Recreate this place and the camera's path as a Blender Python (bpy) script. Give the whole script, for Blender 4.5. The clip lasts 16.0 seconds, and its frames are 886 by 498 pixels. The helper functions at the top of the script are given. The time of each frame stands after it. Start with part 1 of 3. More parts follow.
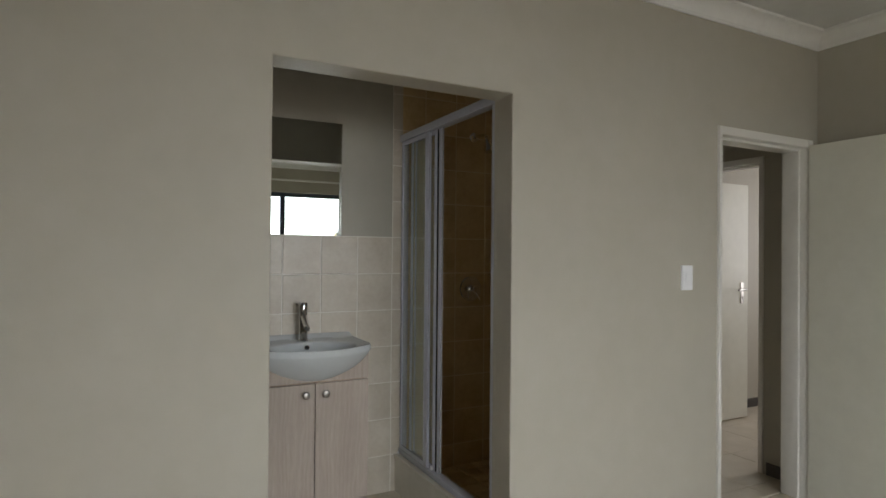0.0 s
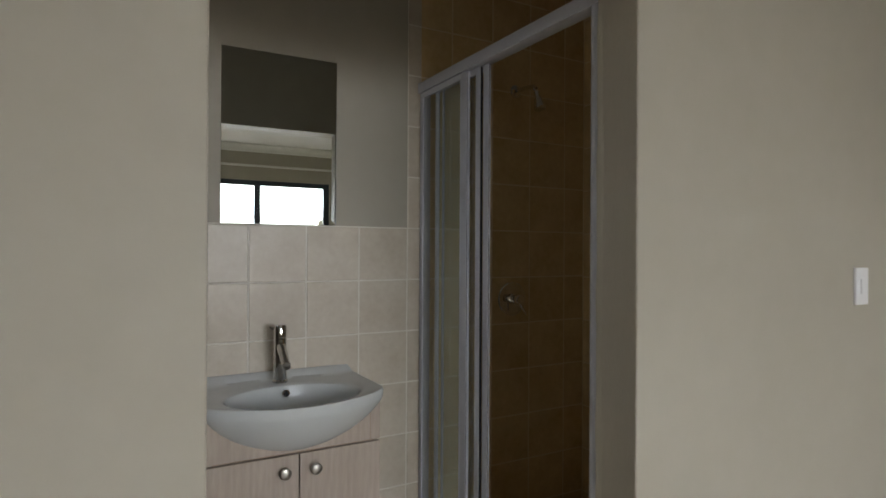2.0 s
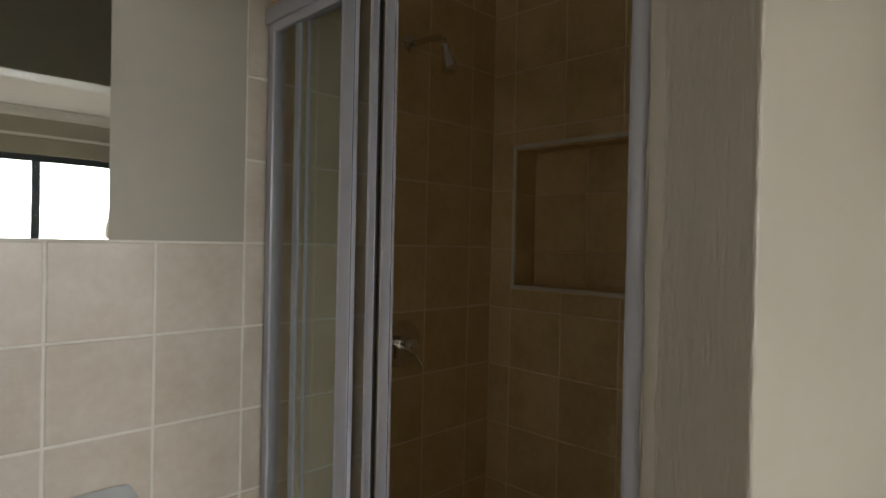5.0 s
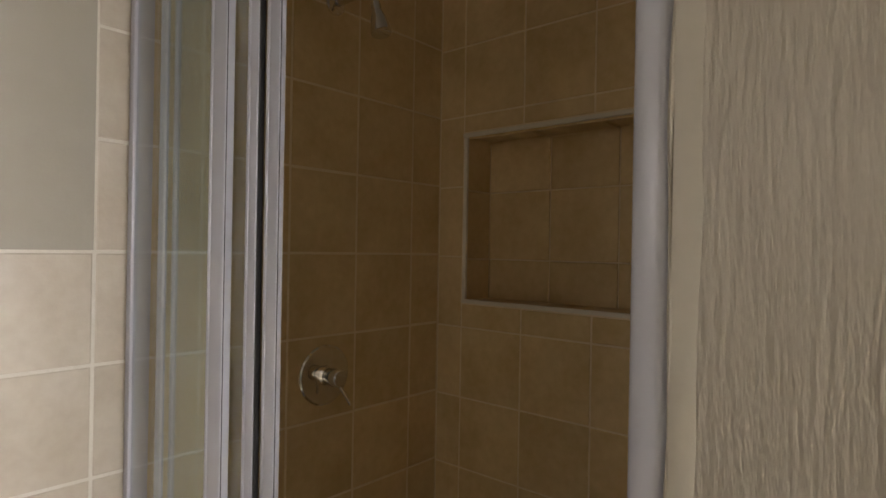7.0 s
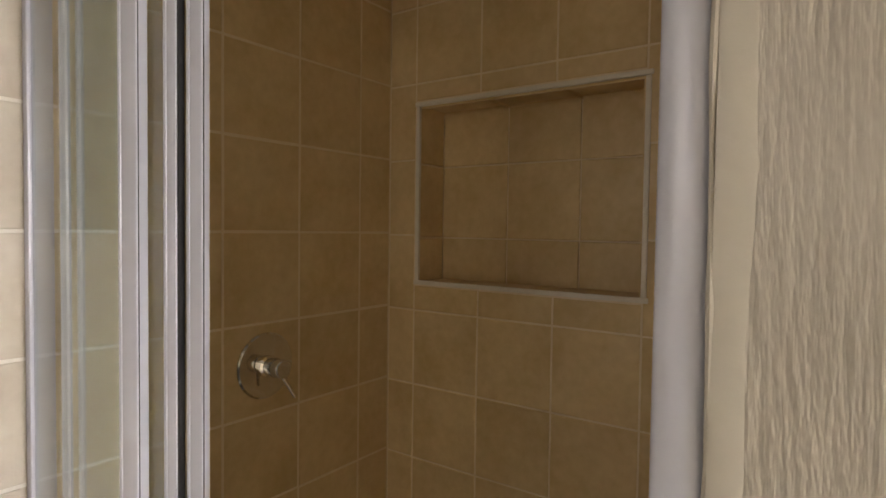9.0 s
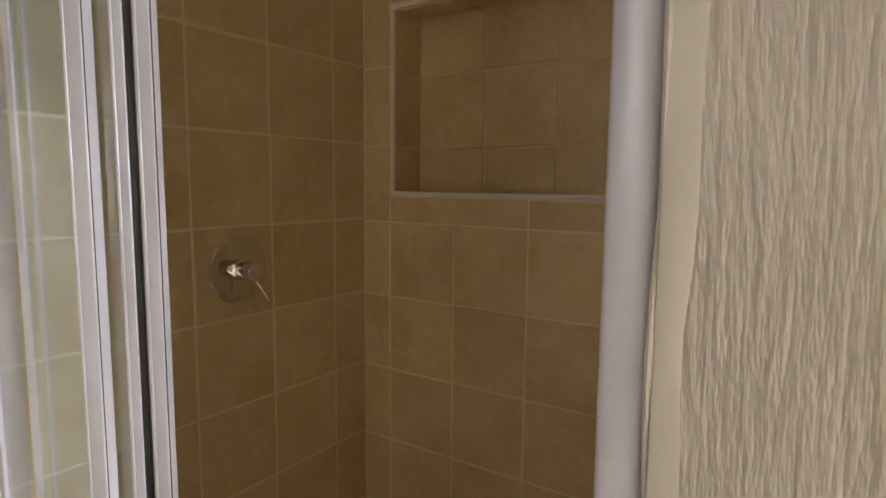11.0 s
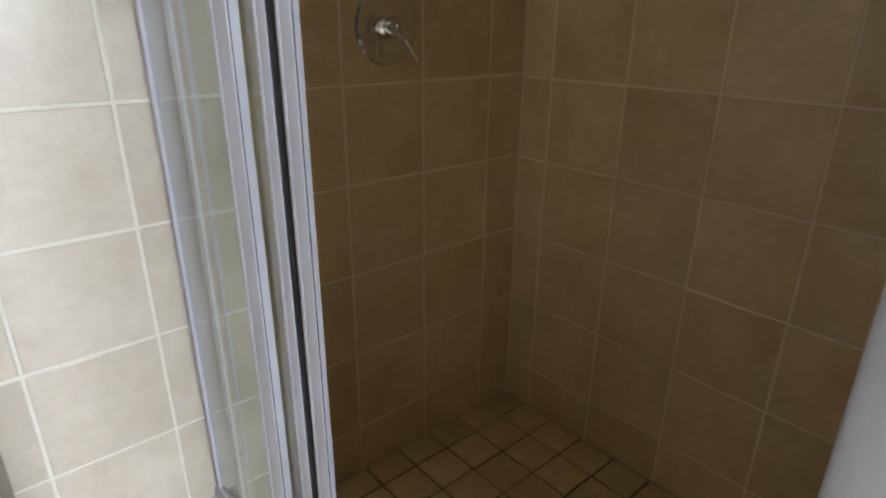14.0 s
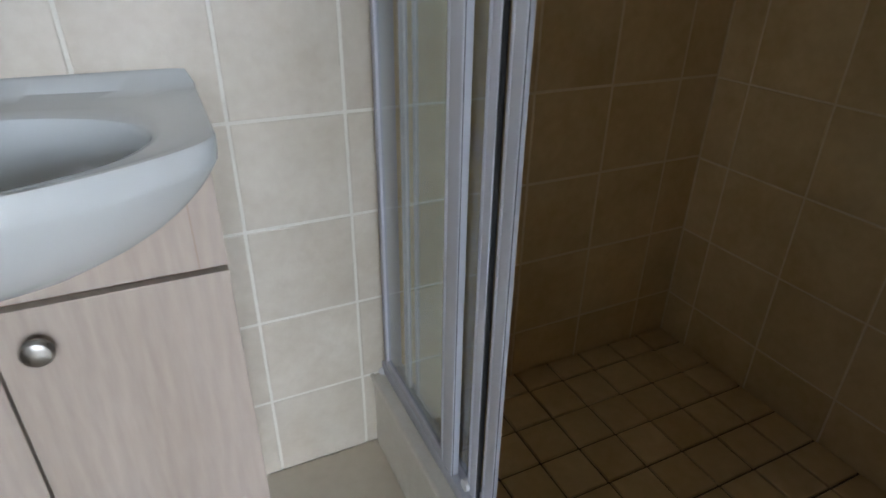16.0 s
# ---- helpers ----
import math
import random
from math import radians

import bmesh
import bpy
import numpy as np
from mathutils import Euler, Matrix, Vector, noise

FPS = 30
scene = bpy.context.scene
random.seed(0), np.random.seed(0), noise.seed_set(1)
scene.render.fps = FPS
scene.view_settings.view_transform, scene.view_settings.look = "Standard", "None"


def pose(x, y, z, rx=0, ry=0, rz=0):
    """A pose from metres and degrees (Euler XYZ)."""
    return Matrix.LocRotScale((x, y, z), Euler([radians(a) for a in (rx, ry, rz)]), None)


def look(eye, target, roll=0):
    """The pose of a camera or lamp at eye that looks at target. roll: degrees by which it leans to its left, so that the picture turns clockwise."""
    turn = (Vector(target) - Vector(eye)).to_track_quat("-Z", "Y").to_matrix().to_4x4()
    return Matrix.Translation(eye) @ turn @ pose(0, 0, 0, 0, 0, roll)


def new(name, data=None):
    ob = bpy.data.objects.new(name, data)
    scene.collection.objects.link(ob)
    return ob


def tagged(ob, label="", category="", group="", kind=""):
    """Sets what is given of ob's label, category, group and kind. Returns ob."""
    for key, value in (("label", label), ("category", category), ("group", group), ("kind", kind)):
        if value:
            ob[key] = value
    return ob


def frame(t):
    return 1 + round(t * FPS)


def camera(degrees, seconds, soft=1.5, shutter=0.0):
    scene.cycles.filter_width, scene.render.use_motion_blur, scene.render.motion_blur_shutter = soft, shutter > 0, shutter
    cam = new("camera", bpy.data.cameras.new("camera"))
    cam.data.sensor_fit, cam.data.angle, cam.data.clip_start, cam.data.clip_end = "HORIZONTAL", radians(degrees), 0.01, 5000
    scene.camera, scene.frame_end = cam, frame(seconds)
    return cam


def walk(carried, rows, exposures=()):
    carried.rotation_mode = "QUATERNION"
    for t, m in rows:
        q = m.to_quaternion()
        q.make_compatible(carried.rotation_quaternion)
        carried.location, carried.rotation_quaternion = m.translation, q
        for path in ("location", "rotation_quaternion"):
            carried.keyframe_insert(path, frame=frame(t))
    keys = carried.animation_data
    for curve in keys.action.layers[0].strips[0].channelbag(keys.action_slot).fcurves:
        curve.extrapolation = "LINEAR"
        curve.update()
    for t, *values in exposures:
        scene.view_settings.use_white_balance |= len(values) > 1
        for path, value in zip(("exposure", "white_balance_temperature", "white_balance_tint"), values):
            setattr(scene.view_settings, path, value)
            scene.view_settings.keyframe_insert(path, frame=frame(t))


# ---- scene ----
cam = camera(74.7, 16.0, soft=1.5, shutter=0.4)
EXPOSURES = [
    (0.0, -0.98, 6750, 16.5), (2.5, -0.87, 6900, 18.5), (3.5, -0.75, 7050, 19.5), (4.7, -0.65, 7100, 19),
    (7.0, 0.24, 7550, 24), (8.5, 0.80, 7600, 24.5), (11.0, 0.98, 7450, 25.5), (12.5, 0.95, 7100, 23), (13.5, 0.86, 6600, 19.5),
    (14.5, 0.46, 6150, 17.5), (16.0, 0.02, 6050, 17),
]
PATH = [
    (0, (-1.263, -3.026, 1.33), (-0.335, -1.255, 1.347), 0.5),
    (0.5, (-1.213, -2.779, 1.337), (-0.279, -1.01, 1.348), 0.5),
    (1, (-1.179, -2.536, 1.324), (-0.22, -0.781, 1.34), 0.5),
    (1.5, (-1.092, -2.286, 1.316), (-0.116, -0.541, 1.332), 0.4),
    (2, (-1.015, -2.073, 1.333), (-0.027, -0.334, 1.338), 0.3),
    (2.5, (-0.981, -1.867, 1.349), (0.072, -0.166, 1.354), 0.5),
    (3, (-0.932, -1.708, 1.364), (0.214, -0.069, 1.356), 0.6),
    (3.5, (-0.844, -1.568, 1.372), (0.373, 0.019, 1.379), 0.5),
    (4, (-0.783, -1.48, 1.396), (0.491, 0.061, 1.401), 0.5),
    (4.5, (-0.72, -1.412, 1.422), (0.618, 0.074, 1.411), 0.7),
    (4.7, (-0.698, -1.381, 1.428), (0.68, 0.068, 1.409), 1.1),
    (7, (-0.3746, -1.1510, 1.4364), (1.1343, 0.1610, 1.4354), 0.99),
    (7.5, (-0.3476, -1.1321, 1.4659), (1.1866, 0.1511, 1.4610), 1.06),
    (8, (-0.3245, -1.1023, 1.4753), (1.2405, 0.1430, 1.4646), 1.03),
    (8.5, (-0.3135, -1.0693, 1.4563), (1.2934, 0.1209, 1.4236), 1.13),
    (11, (-0.2819, -1.0828, 1.3146), (1.3641, 0.0307, 1.0901), 0.54),
    (11.5, (-0.2942, -1.0813, 1.2616), (1.3546, 0.0165, 0.9854), 0.52),
    (12, (-0.2864, -1.0781, 1.2266), (1.3304, 0.0431, 0.8675), 0.50),
    (12.5, (-0.2492, -1.0576, 1.1774), (1.3309, 0.0825, 0.7266), 0.26),
    (13, (-0.2271, -1.0210, 1.1631), (1.3135, 0.1255, 0.6046), 0.51),
    (13.5, (-0.2179, -1.0215, 1.1415), (1.1757, 0.2670, 0.5111), 0.47),
    (14, (-0.2097, -1.0151, 1.1335), (1.0084, 0.3933, 0.4038), 0.50),
    (14.5, (-0.2228, -1.0113, 1.1077), (0.8690, 0.4673, 0.3194), 0.89),
    (15, (-0.2318, -1.0106, 1.0958), (0.7371, 0.5172, 0.2433), 0.96),
    (15.5, (-0.2566, -1.0186, 1.0833), (0.6050, 0.5515, 0.1931), 0.56),
    (16, (-0.2878, -1.0158, 1.0803), (0.4784, 0.5818, 0.1525), 0.84),
]
walk(cam, [(t, look(eye, target, roll)) for t, eye, target, roll in PATH], EXPOSURES)

# ---------------------------------------------------------------- light
world = bpy.data.worlds.new("world")
scene.world = world
world.use_nodes = True
wn = world.node_tree.nodes
sky = wn.new("ShaderNodeTexSky")
sky.sky_type, sky.sun_disc = "NISHITA", False
sky.sun_elevation, sky.sun_rotation = radians(42), radians(20)
wn["Background"].inputs[1].default_value = 0.15
world.node_tree.links.new(sky.outputs[0], wn["Background"].inputs[0])

sun_data = bpy.data.lights.new("sun", "SUN")
sun_data.energy, sun_data.angle, sun_data.color = 3.0, radians(0.5), (1.0, 0.95, 0.88)
sun = new("sun", sun_data)
sun.matrix_world = look((0, 8, 7.2), (0, 0, 0))


def window_light(name, place, target, w, h, watts, color, spread=180):
    d = bpy.data.lights.new(name, "AREA")
    d.spread = radians(spread)
    d.shape, d.size, d.size_y, d.energy, d.color = "RECTANGLE", w, h, watts, color
    ob = new(name, d)
    ob.matrix_world = look(place, target)
    return ob


window_light("bedroom_skylight", (-0.1, -5.62, 1.68), (-0.1, 0, -3.2), 2.6, 1.35, 108, (0.82, 0.945, 1.0), 115)
window_light("bedroom_ground_bounce", (-0.1, -5.30, 1.35), (-0.1, 0, 3.2), 2.4, 0.9, 10, (1.0, 0.81, 0.55))
window_light("bathroom_daylight", (-1.98, -0.5, 1.80), (0.4, -0.5, 1.70), 0.55, 0.55, 1.05, (1.0, 0.97, 0.92), 140)
window_light("far_room_daylight", (5.2, -0.9, 1.5), (0, -0.6, 1.2), 1.4, 1.2, 66, (0.95, 0.98, 1.0))

# ---------------------------------------------------------------- materials


def surface(name, c1, c2, scale=6.0, rough=0.6, bump=0.1, bscale=120.0, metal=0.0, vary=0.0, bdetail=4, stretch=(1, 1, 1), wear=0.0, spec=0.5, depth=0.002, blotch=0.5):
    """Two colours mixed by clouds and fine grain; vary: lighter and darker from piece to piece."""
    m = bpy.data.materials.new(name)
    m.use_nodes = True
    nt = m.node_tree
    n, link = nt.nodes, nt.links.new
    b = n["Principled BSDF"]
    geo = n.new("ShaderNodeNewGeometry")
    info = n.new("ShaderNodeObjectInfo")
    shift = n.new("ShaderNodeVectorMath")
    shift.operation = "MULTIPLY_ADD"
    comb = n.new("ShaderNodeCombineXYZ")
    for k in range(3):
        link(info.outputs["Random"], comb.inputs[k])
    shift.inputs[1].default_value = (1, 1, 1)
    mul = n.new("ShaderNodeVectorMath")
    mul.operation = "SCALE"
    mul.inputs["Scale"].default_value = 17.0 if vary else 0.0
    link(comb.outputs[0], mul.inputs[0])
    link(geo.outputs["Position"], shift.inputs[0])
    link(mul.outputs[0], shift.inputs[2])
    st = n.new("ShaderNodeVectorMath")
    st.operation = "MULTIPLY"
    st.inputs[1].default_value = stretch
    link(shift.outputs[0], st.inputs[0])

    def clouds(sc, detail, rgh=0.55):
        t = n.new("ShaderNodeTexNoise")
        t.inputs["Scale"].default_value, t.inputs["Detail"].default_value, t.inputs["Roughness"].default_value = sc, detail, rgh
        link(st.outputs[0], t.inputs["Vector"])
        return t.outputs["Fac"]

    big, small = clouds(scale, 3), clouds(scale * 7, 5)
    mx = n.new("ShaderNodeMath")
    mx.operation = "MULTIPLY_ADD"
    mx.inputs[1].default_value = blotch
    link(small, mx.inputs[0])
    sb = n.new("ShaderNodeMath")
    sb.operation = "MULTIPLY"
    sb.inputs[1].default_value = 1.0 - blotch
    link(big, sb.inputs[0])
    link(sb.outputs[0], mx.inputs[2])
    rmp = n.new("ShaderNodeMapRange")
    rmp.inputs["From Min"].default_value, rmp.inputs["From Max"].default_value = 0.34, 0.66
    link(mx.outputs[0], rmp.inputs["Value"])
    mix = n.new("ShaderNodeMix")
    mix.data_type = "RGBA"
    mix.inputs["A"].default_value, mix.inputs["B"].default_value = (*c1, 1), (*c2, 1)
    link(rmp.outputs[0], mix.inputs["Factor"])
    col = mix.outputs["Result"]
    if vary:
        hsv = n.new("ShaderNodeHueSaturation")
        val = n.new("ShaderNodeMapRange")
        val.inputs["To Min"].default_value, val.inputs["To Max"].default_value = 1 - vary, 1 + vary
        link(info.outputs["Random"], val.inputs["Value"])
        link(val.outputs[0], hsv.inputs["Value"])
        link(col, hsv.inputs["Color"])
        col = hsv.outputs["Color"]
    link(col, b.inputs["Base Color"])
    rr = n.new("ShaderNodeMapRange")
    rr.inputs["To Min"].default_value, rr.inputs["To Max"].default_value = max(0.02, rough - 0.08 - wear), min(1, rough + 0.08 + wear)
    link(small, rr.inputs["Value"])
    link(rr.outputs[0], b.inputs["Roughness"])
    b.inputs["Metallic"].default_value = metal
    b.inputs["Specular IOR Level"].default_value = spec
    if bump:
        bp = n.new("ShaderNodeBump")
        bp.inputs["Strength"].default_value, bp.inputs["Distance"].default_value = bump, depth
        link(clouds(bscale, bdetail, 0.6), bp.inputs["Height"])
        link(bp.outputs[0], b.inputs["Normal"])
    return m


PAINT = surface("beige_wall_paint", (0.405, 0.375, 0.308), (0.435, 0.405, 0.338), 1.6, 0.62, 0.25, 90, depth=0.0015)
BRUSHED = surface("brushed_wall_paint", (0.43, 0.39, 0.325), (0.46, 0.42, 0.355), 4.0, 0.36, 0.36, 43, stretch=(4.5, 4.5, 0.8), depth=0.0065, bdetail=2.3)
SMOOTH = surface("trowelled_wall_paint", (0.43, 0.395, 0.325), (0.46, 0.425, 0.355), 4.0, 0.4, 0.1, 60)
CEIL = surface("ceiling_paint", (0.62, 0.615, 0.595), (0.68, 0.675, 0.655), 2.0, 0.8, 0.1, 60)
CORNICE = surface("cornice_paint", (0.76, 0.75, 0.72), (0.82, 0.81, 0.78), 3.0, 0.6, 0.05, 80)
WHITE = surface("white_enamel", (0.70, 0.68, 0.63), (0.76, 0.74, 0.69), 3.0, 0.38, 0.05, 60)
DOORWHITE = surface("door_paint", (0.68, 0.67, 0.58), (0.74, 0.73, 0.64), 2.0, 0.45, 0.06, 90)
PLASTIC = surface("white_plastic", (0.80, 0.80, 0.82), (0.84, 0.84, 0.86), 6.0, 0.32, 0.0)
TILE = surface("mottled_cream_tile", (0.53, 0.46, 0.37), (0.635, 0.575, 0.485), 7.0, 0.33, 0.5, 24, vary=0.04, depth=0.003, blotch=0.35)
# the cream tile again, with the shower's warm bounced light mixed into its colour
BOUNCETILE = surface("mottled_bounce_tinted_tile", (0.595, 0.42, 0.196), (0.75, 0.57, 0.316), 6.0, 0.36, 0.5, 24, vary=0.035, depth=0.003, blotch=0.35)
GROUT = surface("cream_grout", (0.71, 0.67, 0.59), (0.79, 0.755, 0.685), 20.0, 0.85, 0.4, 300)
# cream grout tinted likewise by the warm light inside the shower
BOUNCEGROUT = surface("bounce_tinted_grout", (0.76, 0.63, 0.44), (0.85, 0.72, 0.53), 20.0, 0.85, 0.4, 300)
DARKGROUT = surface("dark_grout", (0.10, 0.075, 0.05), (0.17, 0.13, 0.09), 20.0, 0.9, 0.4, 300)
FLOORTILE = surface("floor_tile", (0.50, 0.435, 0.335), (0.59, 0.52, 0.42), 5.0, 0.35, 0.12, 60, vary=0.03, blotch=0.35)
TRIM = surface("tile_edge_trim", (0.72, 0.67, 0.58), (0.78, 0.73, 0.64), 9.0, 0.35, 0.0)
FRAME = surface("white_powder_coat", (0.535, 0.55, 0.62), (0.55, 0.565, 0.635), 5.0, 0.26, 0.0, wear=-0.08)
SEAL = surface("black_rubber", (0.012, 0.012, 0.014), (0.02, 0.02, 0.022), 30.0, 0.55, 0.0)
CHROME = surface("chrome", (0.70, 0.69, 0.67), (0.76, 0.75, 0.73), 5.0, 0.085, 0.0, metal=1.0, wear=-0.075)
STEEL = surface("brushed_steel", (0.34, 0.325, 0.30), (0.42, 0.40, 0.375), 40.0, 0.3, 0.1, 400, metal=1.0)
CERAMIC = surface("glazed_white_ceramic", (0.63, 0.655, 0.66), (0.65, 0.675, 0.68), 3.0, 0.05, 0.0, wear=-0.06)
OAK = surface("pale_wood_foil", (0.385, 0.312, 0.258), (0.45, 0.378, 0.32), 5.0, 0.5, 0.15, 90, stretch=(4.0, 4.0, 0.5), depth=0.0006, blotch=0.45)
# faint growth rings over the foil's streaks
on, olink = OAK.node_tree.nodes, OAK.node_tree.links.new
ogeo, oscale, rings_tex, oramp, omix = (on.new(k) for k in ("ShaderNodeNewGeometry", "ShaderNodeVectorMath", "ShaderNodeTexWave", "ShaderNodeMapRange", "ShaderNodeMix"))
oscale.operation, oscale.inputs[1].default_value = "MULTIPLY", (2.0, 2.0, 0.35)
rings_tex.wave_type, rings_tex.rings_direction = "RINGS", "Y"
rings_tex.inputs["Scale"].default_value, rings_tex.inputs["Distortion"].default_value = 7.0, 9.0
rings_tex.inputs["Detail"].default_value, rings_tex.inputs["Detail Scale"].default_value = 2.0, 1.3
oramp.inputs["To Min"].default_value, oramp.inputs["To Max"].default_value = 0.945, 1.015
omix.data_type, omix.blend_type = "RGBA", "MULTIPLY"
omix.inputs["Factor"].default_value = 1.0
olink(ogeo.outputs["Position"], oscale.inputs[0])
olink(oscale.outputs[0], rings_tex.inputs["Vector"])
olink(rings_tex.outputs["Fac"], oramp.inputs["Value"])
obsdf = on["Principled BSDF"]
olink(obsdf.inputs["Base Color"].links[0].from_socket, omix.inputs["A"])
olink(oramp.outputs[0], omix.inputs["B"])
olink(omix.outputs["Result"], obsdf.inputs["Base Color"])
OAKEDGE = surface("wood_foil_edge", (0.30, 0.22, 0.16), (0.40, 0.30, 0.23), 8.0, 0.6, 0.1, 90, stretch=(3, 3, 0.4))
SKIRT = surface("dark_skirting", (0.035, 0.028, 0.025), (0.06, 0.05, 0.045), 8.0, 0.45, 0.1, 80, stretch=(0.4, 0.4, 3))
ALU = surface("dark_window_frame", (0.035, 0.05, 0.065), (0.05, 0.07, 0.09), 8.0, 0.4, 0.05, 200, metal=0.2)
HOLE = surface("dark_hole", (0.01, 0.01, 0.01), (0.02, 0.02, 0.02), 8.0, 0.7, 0.0)
GROUND = surface("dry_ground", (0.30, 0.26, 0.19), (0.42, 0.38, 0.29), 0.4, 0.95, 0.4, 5)


def clear(name, tint, rough=0.0):
    m = bpy.data.materials.new(name)
    m.use_nodes = True
    b = m.node_tree.nodes["Principled BSDF"]
    b.inputs["Base Color"].default_value = (*tint, 1)
    b.inputs["Transmission Weight"].default_value = 1.0
    b.inputs["Roughness"].default_value, b.inputs["IOR"].default_value = rough, 1.45
    return m


GLASS = clear("shower_glass", (0.86, 0.905, 0.885), 0.03)
PANE = clear("window_glass", (0.97, 0.98, 0.98))
MIRROR = bpy.data.materials.new("silvered_mirror")
MIRROR.use_nodes = True
mb = MIRROR.node_tree.nodes["Principled BSDF"]
mb.inputs["Base Color"].default_value = (0.80, 0.84, 0.82, 1)
mb.inputs["Metallic"].default_value, mb.inputs["Roughness"].default_value = 1.0, 0.012

# ---------------------------------------------------------------- mesh helpers


def finish(name, bm, material, parent=None, label="", smooth=False):
    me = bpy.data.meshes.new(name)
    bmesh.ops.recalc_face_normals(bm, faces=bm.faces)
    bm.to_mesh(me)
    bm.free()
    for m in (material if isinstance(material, (list, tuple)) else (material,)):
        me.materials.append(m)
    if smooth:
        for p in me.polygons:
            p.use_smooth = True
        me.set_sharp_from_angle(angle=radians(38))
    ob = new(name, me)
    if parent is not None:
        ob.parent = parent
        ob.matrix_parent_inverse = Matrix.Translation(parent.location).inverted()
    if label:
        tagged(ob, label)
    return ob


def part(name, bm, material, parent, label="", smooth=False):
    return finish(name, bm, material, parent, label, smooth)


def thing(name, label, category, place=(0, 0, 0), group=""):
    ob = new(name)
    ob.location = place
    return tagged(ob, label, category, group)


def structure(name, bm, material, label="", parent=None, smooth=False):
    return tagged(finish(name, bm, material, parent, "", smooth), label, "", "", "structure")


def add_box(bm, x0, x1, y0, y1, z0, z1, bevel=0.0, seg=2):
    v = bmesh.ops.create_cube(bm, size=1.0)["verts"]
    for p in v:
        p.co = Vector(((x0 + x1) / 2 + p.co.x * (x1 - x0), (y0 + y1) / 2 + p.co.y * (y1 - y0), (z0 + z1) / 2 + p.co.z * (z1 - z0)))
    if bevel:
        es = {e for p in v for e in p.link_edges}
        bmesh.ops.bevel(bm, geom=list(es), offset=bevel, segments=seg, affect="EDGES", profile=0.6)
    return bm


def box(x0, x1, y0, y1, z0, z1, bevel=0.0, seg=2):
    return add_box(bmesh.new(), min(x0, x1), max(x0, x1), min(y0, y1), max(y0, y1), min(z0, z1), max(z0, z1), bevel, seg)


def lathe(bm, profile, at, axis=(0, 0, 1), n=32):
    """Turns (radius, height) pairs about an axis through a place."""
    turn = Vector((0, 0, 1)).rotation_difference(Vector(axis).normalized()).to_matrix()
    rings = []
    for r, h in profile:
        if r < 1e-6:
            rings.append([bm.verts.new(Vector(at) + turn @ Vector((0, 0, h)))])
        else:
            rings.append([bm.verts.new(Vector(at) + turn @ Vector((r * math.cos(2 * math.pi * k / n), r * math.sin(2 * math.pi * k / n), h))) for k in range(n)])
    for a, b in zip(rings, rings[1:]):
        for k in range(n):
            q = [a[k % len(a)], a[(k + 1) % len(a)], b[(k + 1) % len(b)], b[k % len(b)]]
            u = []
            for p in q:
                if p not in u:
                    u.append(p)
            if len(u) > 2:
                bm.faces.new(u)
    return bm


def tube(bm, points, radius, n=16, closed=False):
    """A round bar along points; radius is one number or one for each point."""
    pts = [Vector(p) for p in points]
    m = len(pts)
    rings = []
    for k, p in enumerate(pts):
        a, b = (pts[k - 1], pts[(k + 1) % m]) if closed else (pts[max(k - 1, 0)], pts[min(k + 1, m - 1)])
        d = (b - a).normalized()
        up = Vector((0, 0, 1)) if abs(d.z) < 0.9 else Vector((0, 1, 0))
        s = d.cross(up).normalized()
        t = s.cross(d)
        r = radius[k] if isinstance(radius, (list, tuple)) else radius
        rings.append([bm.verts.new(p + r * (math.cos(2 * math.pi * j / n) * s + math.sin(2 * math.pi * j / n) * t)) for j in range(n)])
    for k in range(m if closed else m - 1):
        a, b = rings[k], rings[(k + 1) % m]
        for j in range(n):
            bm.faces.new((a[j], a[(j + 1) % n], b[(j + 1) % n], b[j]))
    if not closed:
        bm.faces.new(rings[0][::-1])
        bm.faces.new(rings[-1])
    return bm


def slab(origin, u, w, length, height, thick, holes=(), reveal=1):
    """A wall from origin along u (length) and up z (height), thick along w, with holes (u0, u1, z0, z1) cut through it. The holes' sides take the second material."""
    o, u, w = Vector(origin), Vector(u), Vector(w)
    us = sorted({0.0, length, *[h[0] for h in holes], *[h[1] for h in holes]})
    zs = sorted({0.0, height, *[h[2] for h in holes], *[h[3] for h in holes]})
    bm = bmesh.new()

    def solid(i, k):
        if not (0 <= i < len(us) - 1 and 0 <= k < len(zs) - 1):
            return None
        a, b = (us[i] + us[i + 1]) / 2, (zs[k] + zs[k + 1]) / 2
        return not any(h[0] < a < h[1] and h[2] < b < h[3] for h in holes)

    def P(a, d, z):
        return bm.verts.new(o + u * a + w * d + Vector((0, 0, z)))

    for i in range(len(us) - 1):
        for k in range(len(zs) - 1):
            if not solid(i, k):
                continue
            a, b, c, d = us[i], us[i + 1], zs[k], zs[k + 1]
            for t in (0.0, thick):
                bm.faces.new((P(a, t, c), P(b, t, c), P(b, t, d), P(a, t, d)))
            for (di, dk), (p, q) in {(-1, 0): ((a, c), (a, d)), (1, 0): ((b, c), (b, d)), (0, -1): ((a, c), (b, c)), (0, 1): ((a, d), (b, d))}.items():
                nb = solid(i + di, k + dk)
                if nb is not True:
                    f = bm.faces.new((P(p[0], 0, p[1]), P(q[0], 0, q[1]), P(q[0], thick, q[1]), P(p[0], thick, p[1])))
                    f.material_index = reveal if nb is False else 0
    bmesh.ops.remove_doubles(bm, verts=bm.verts, dist=1e-5)
    return bm


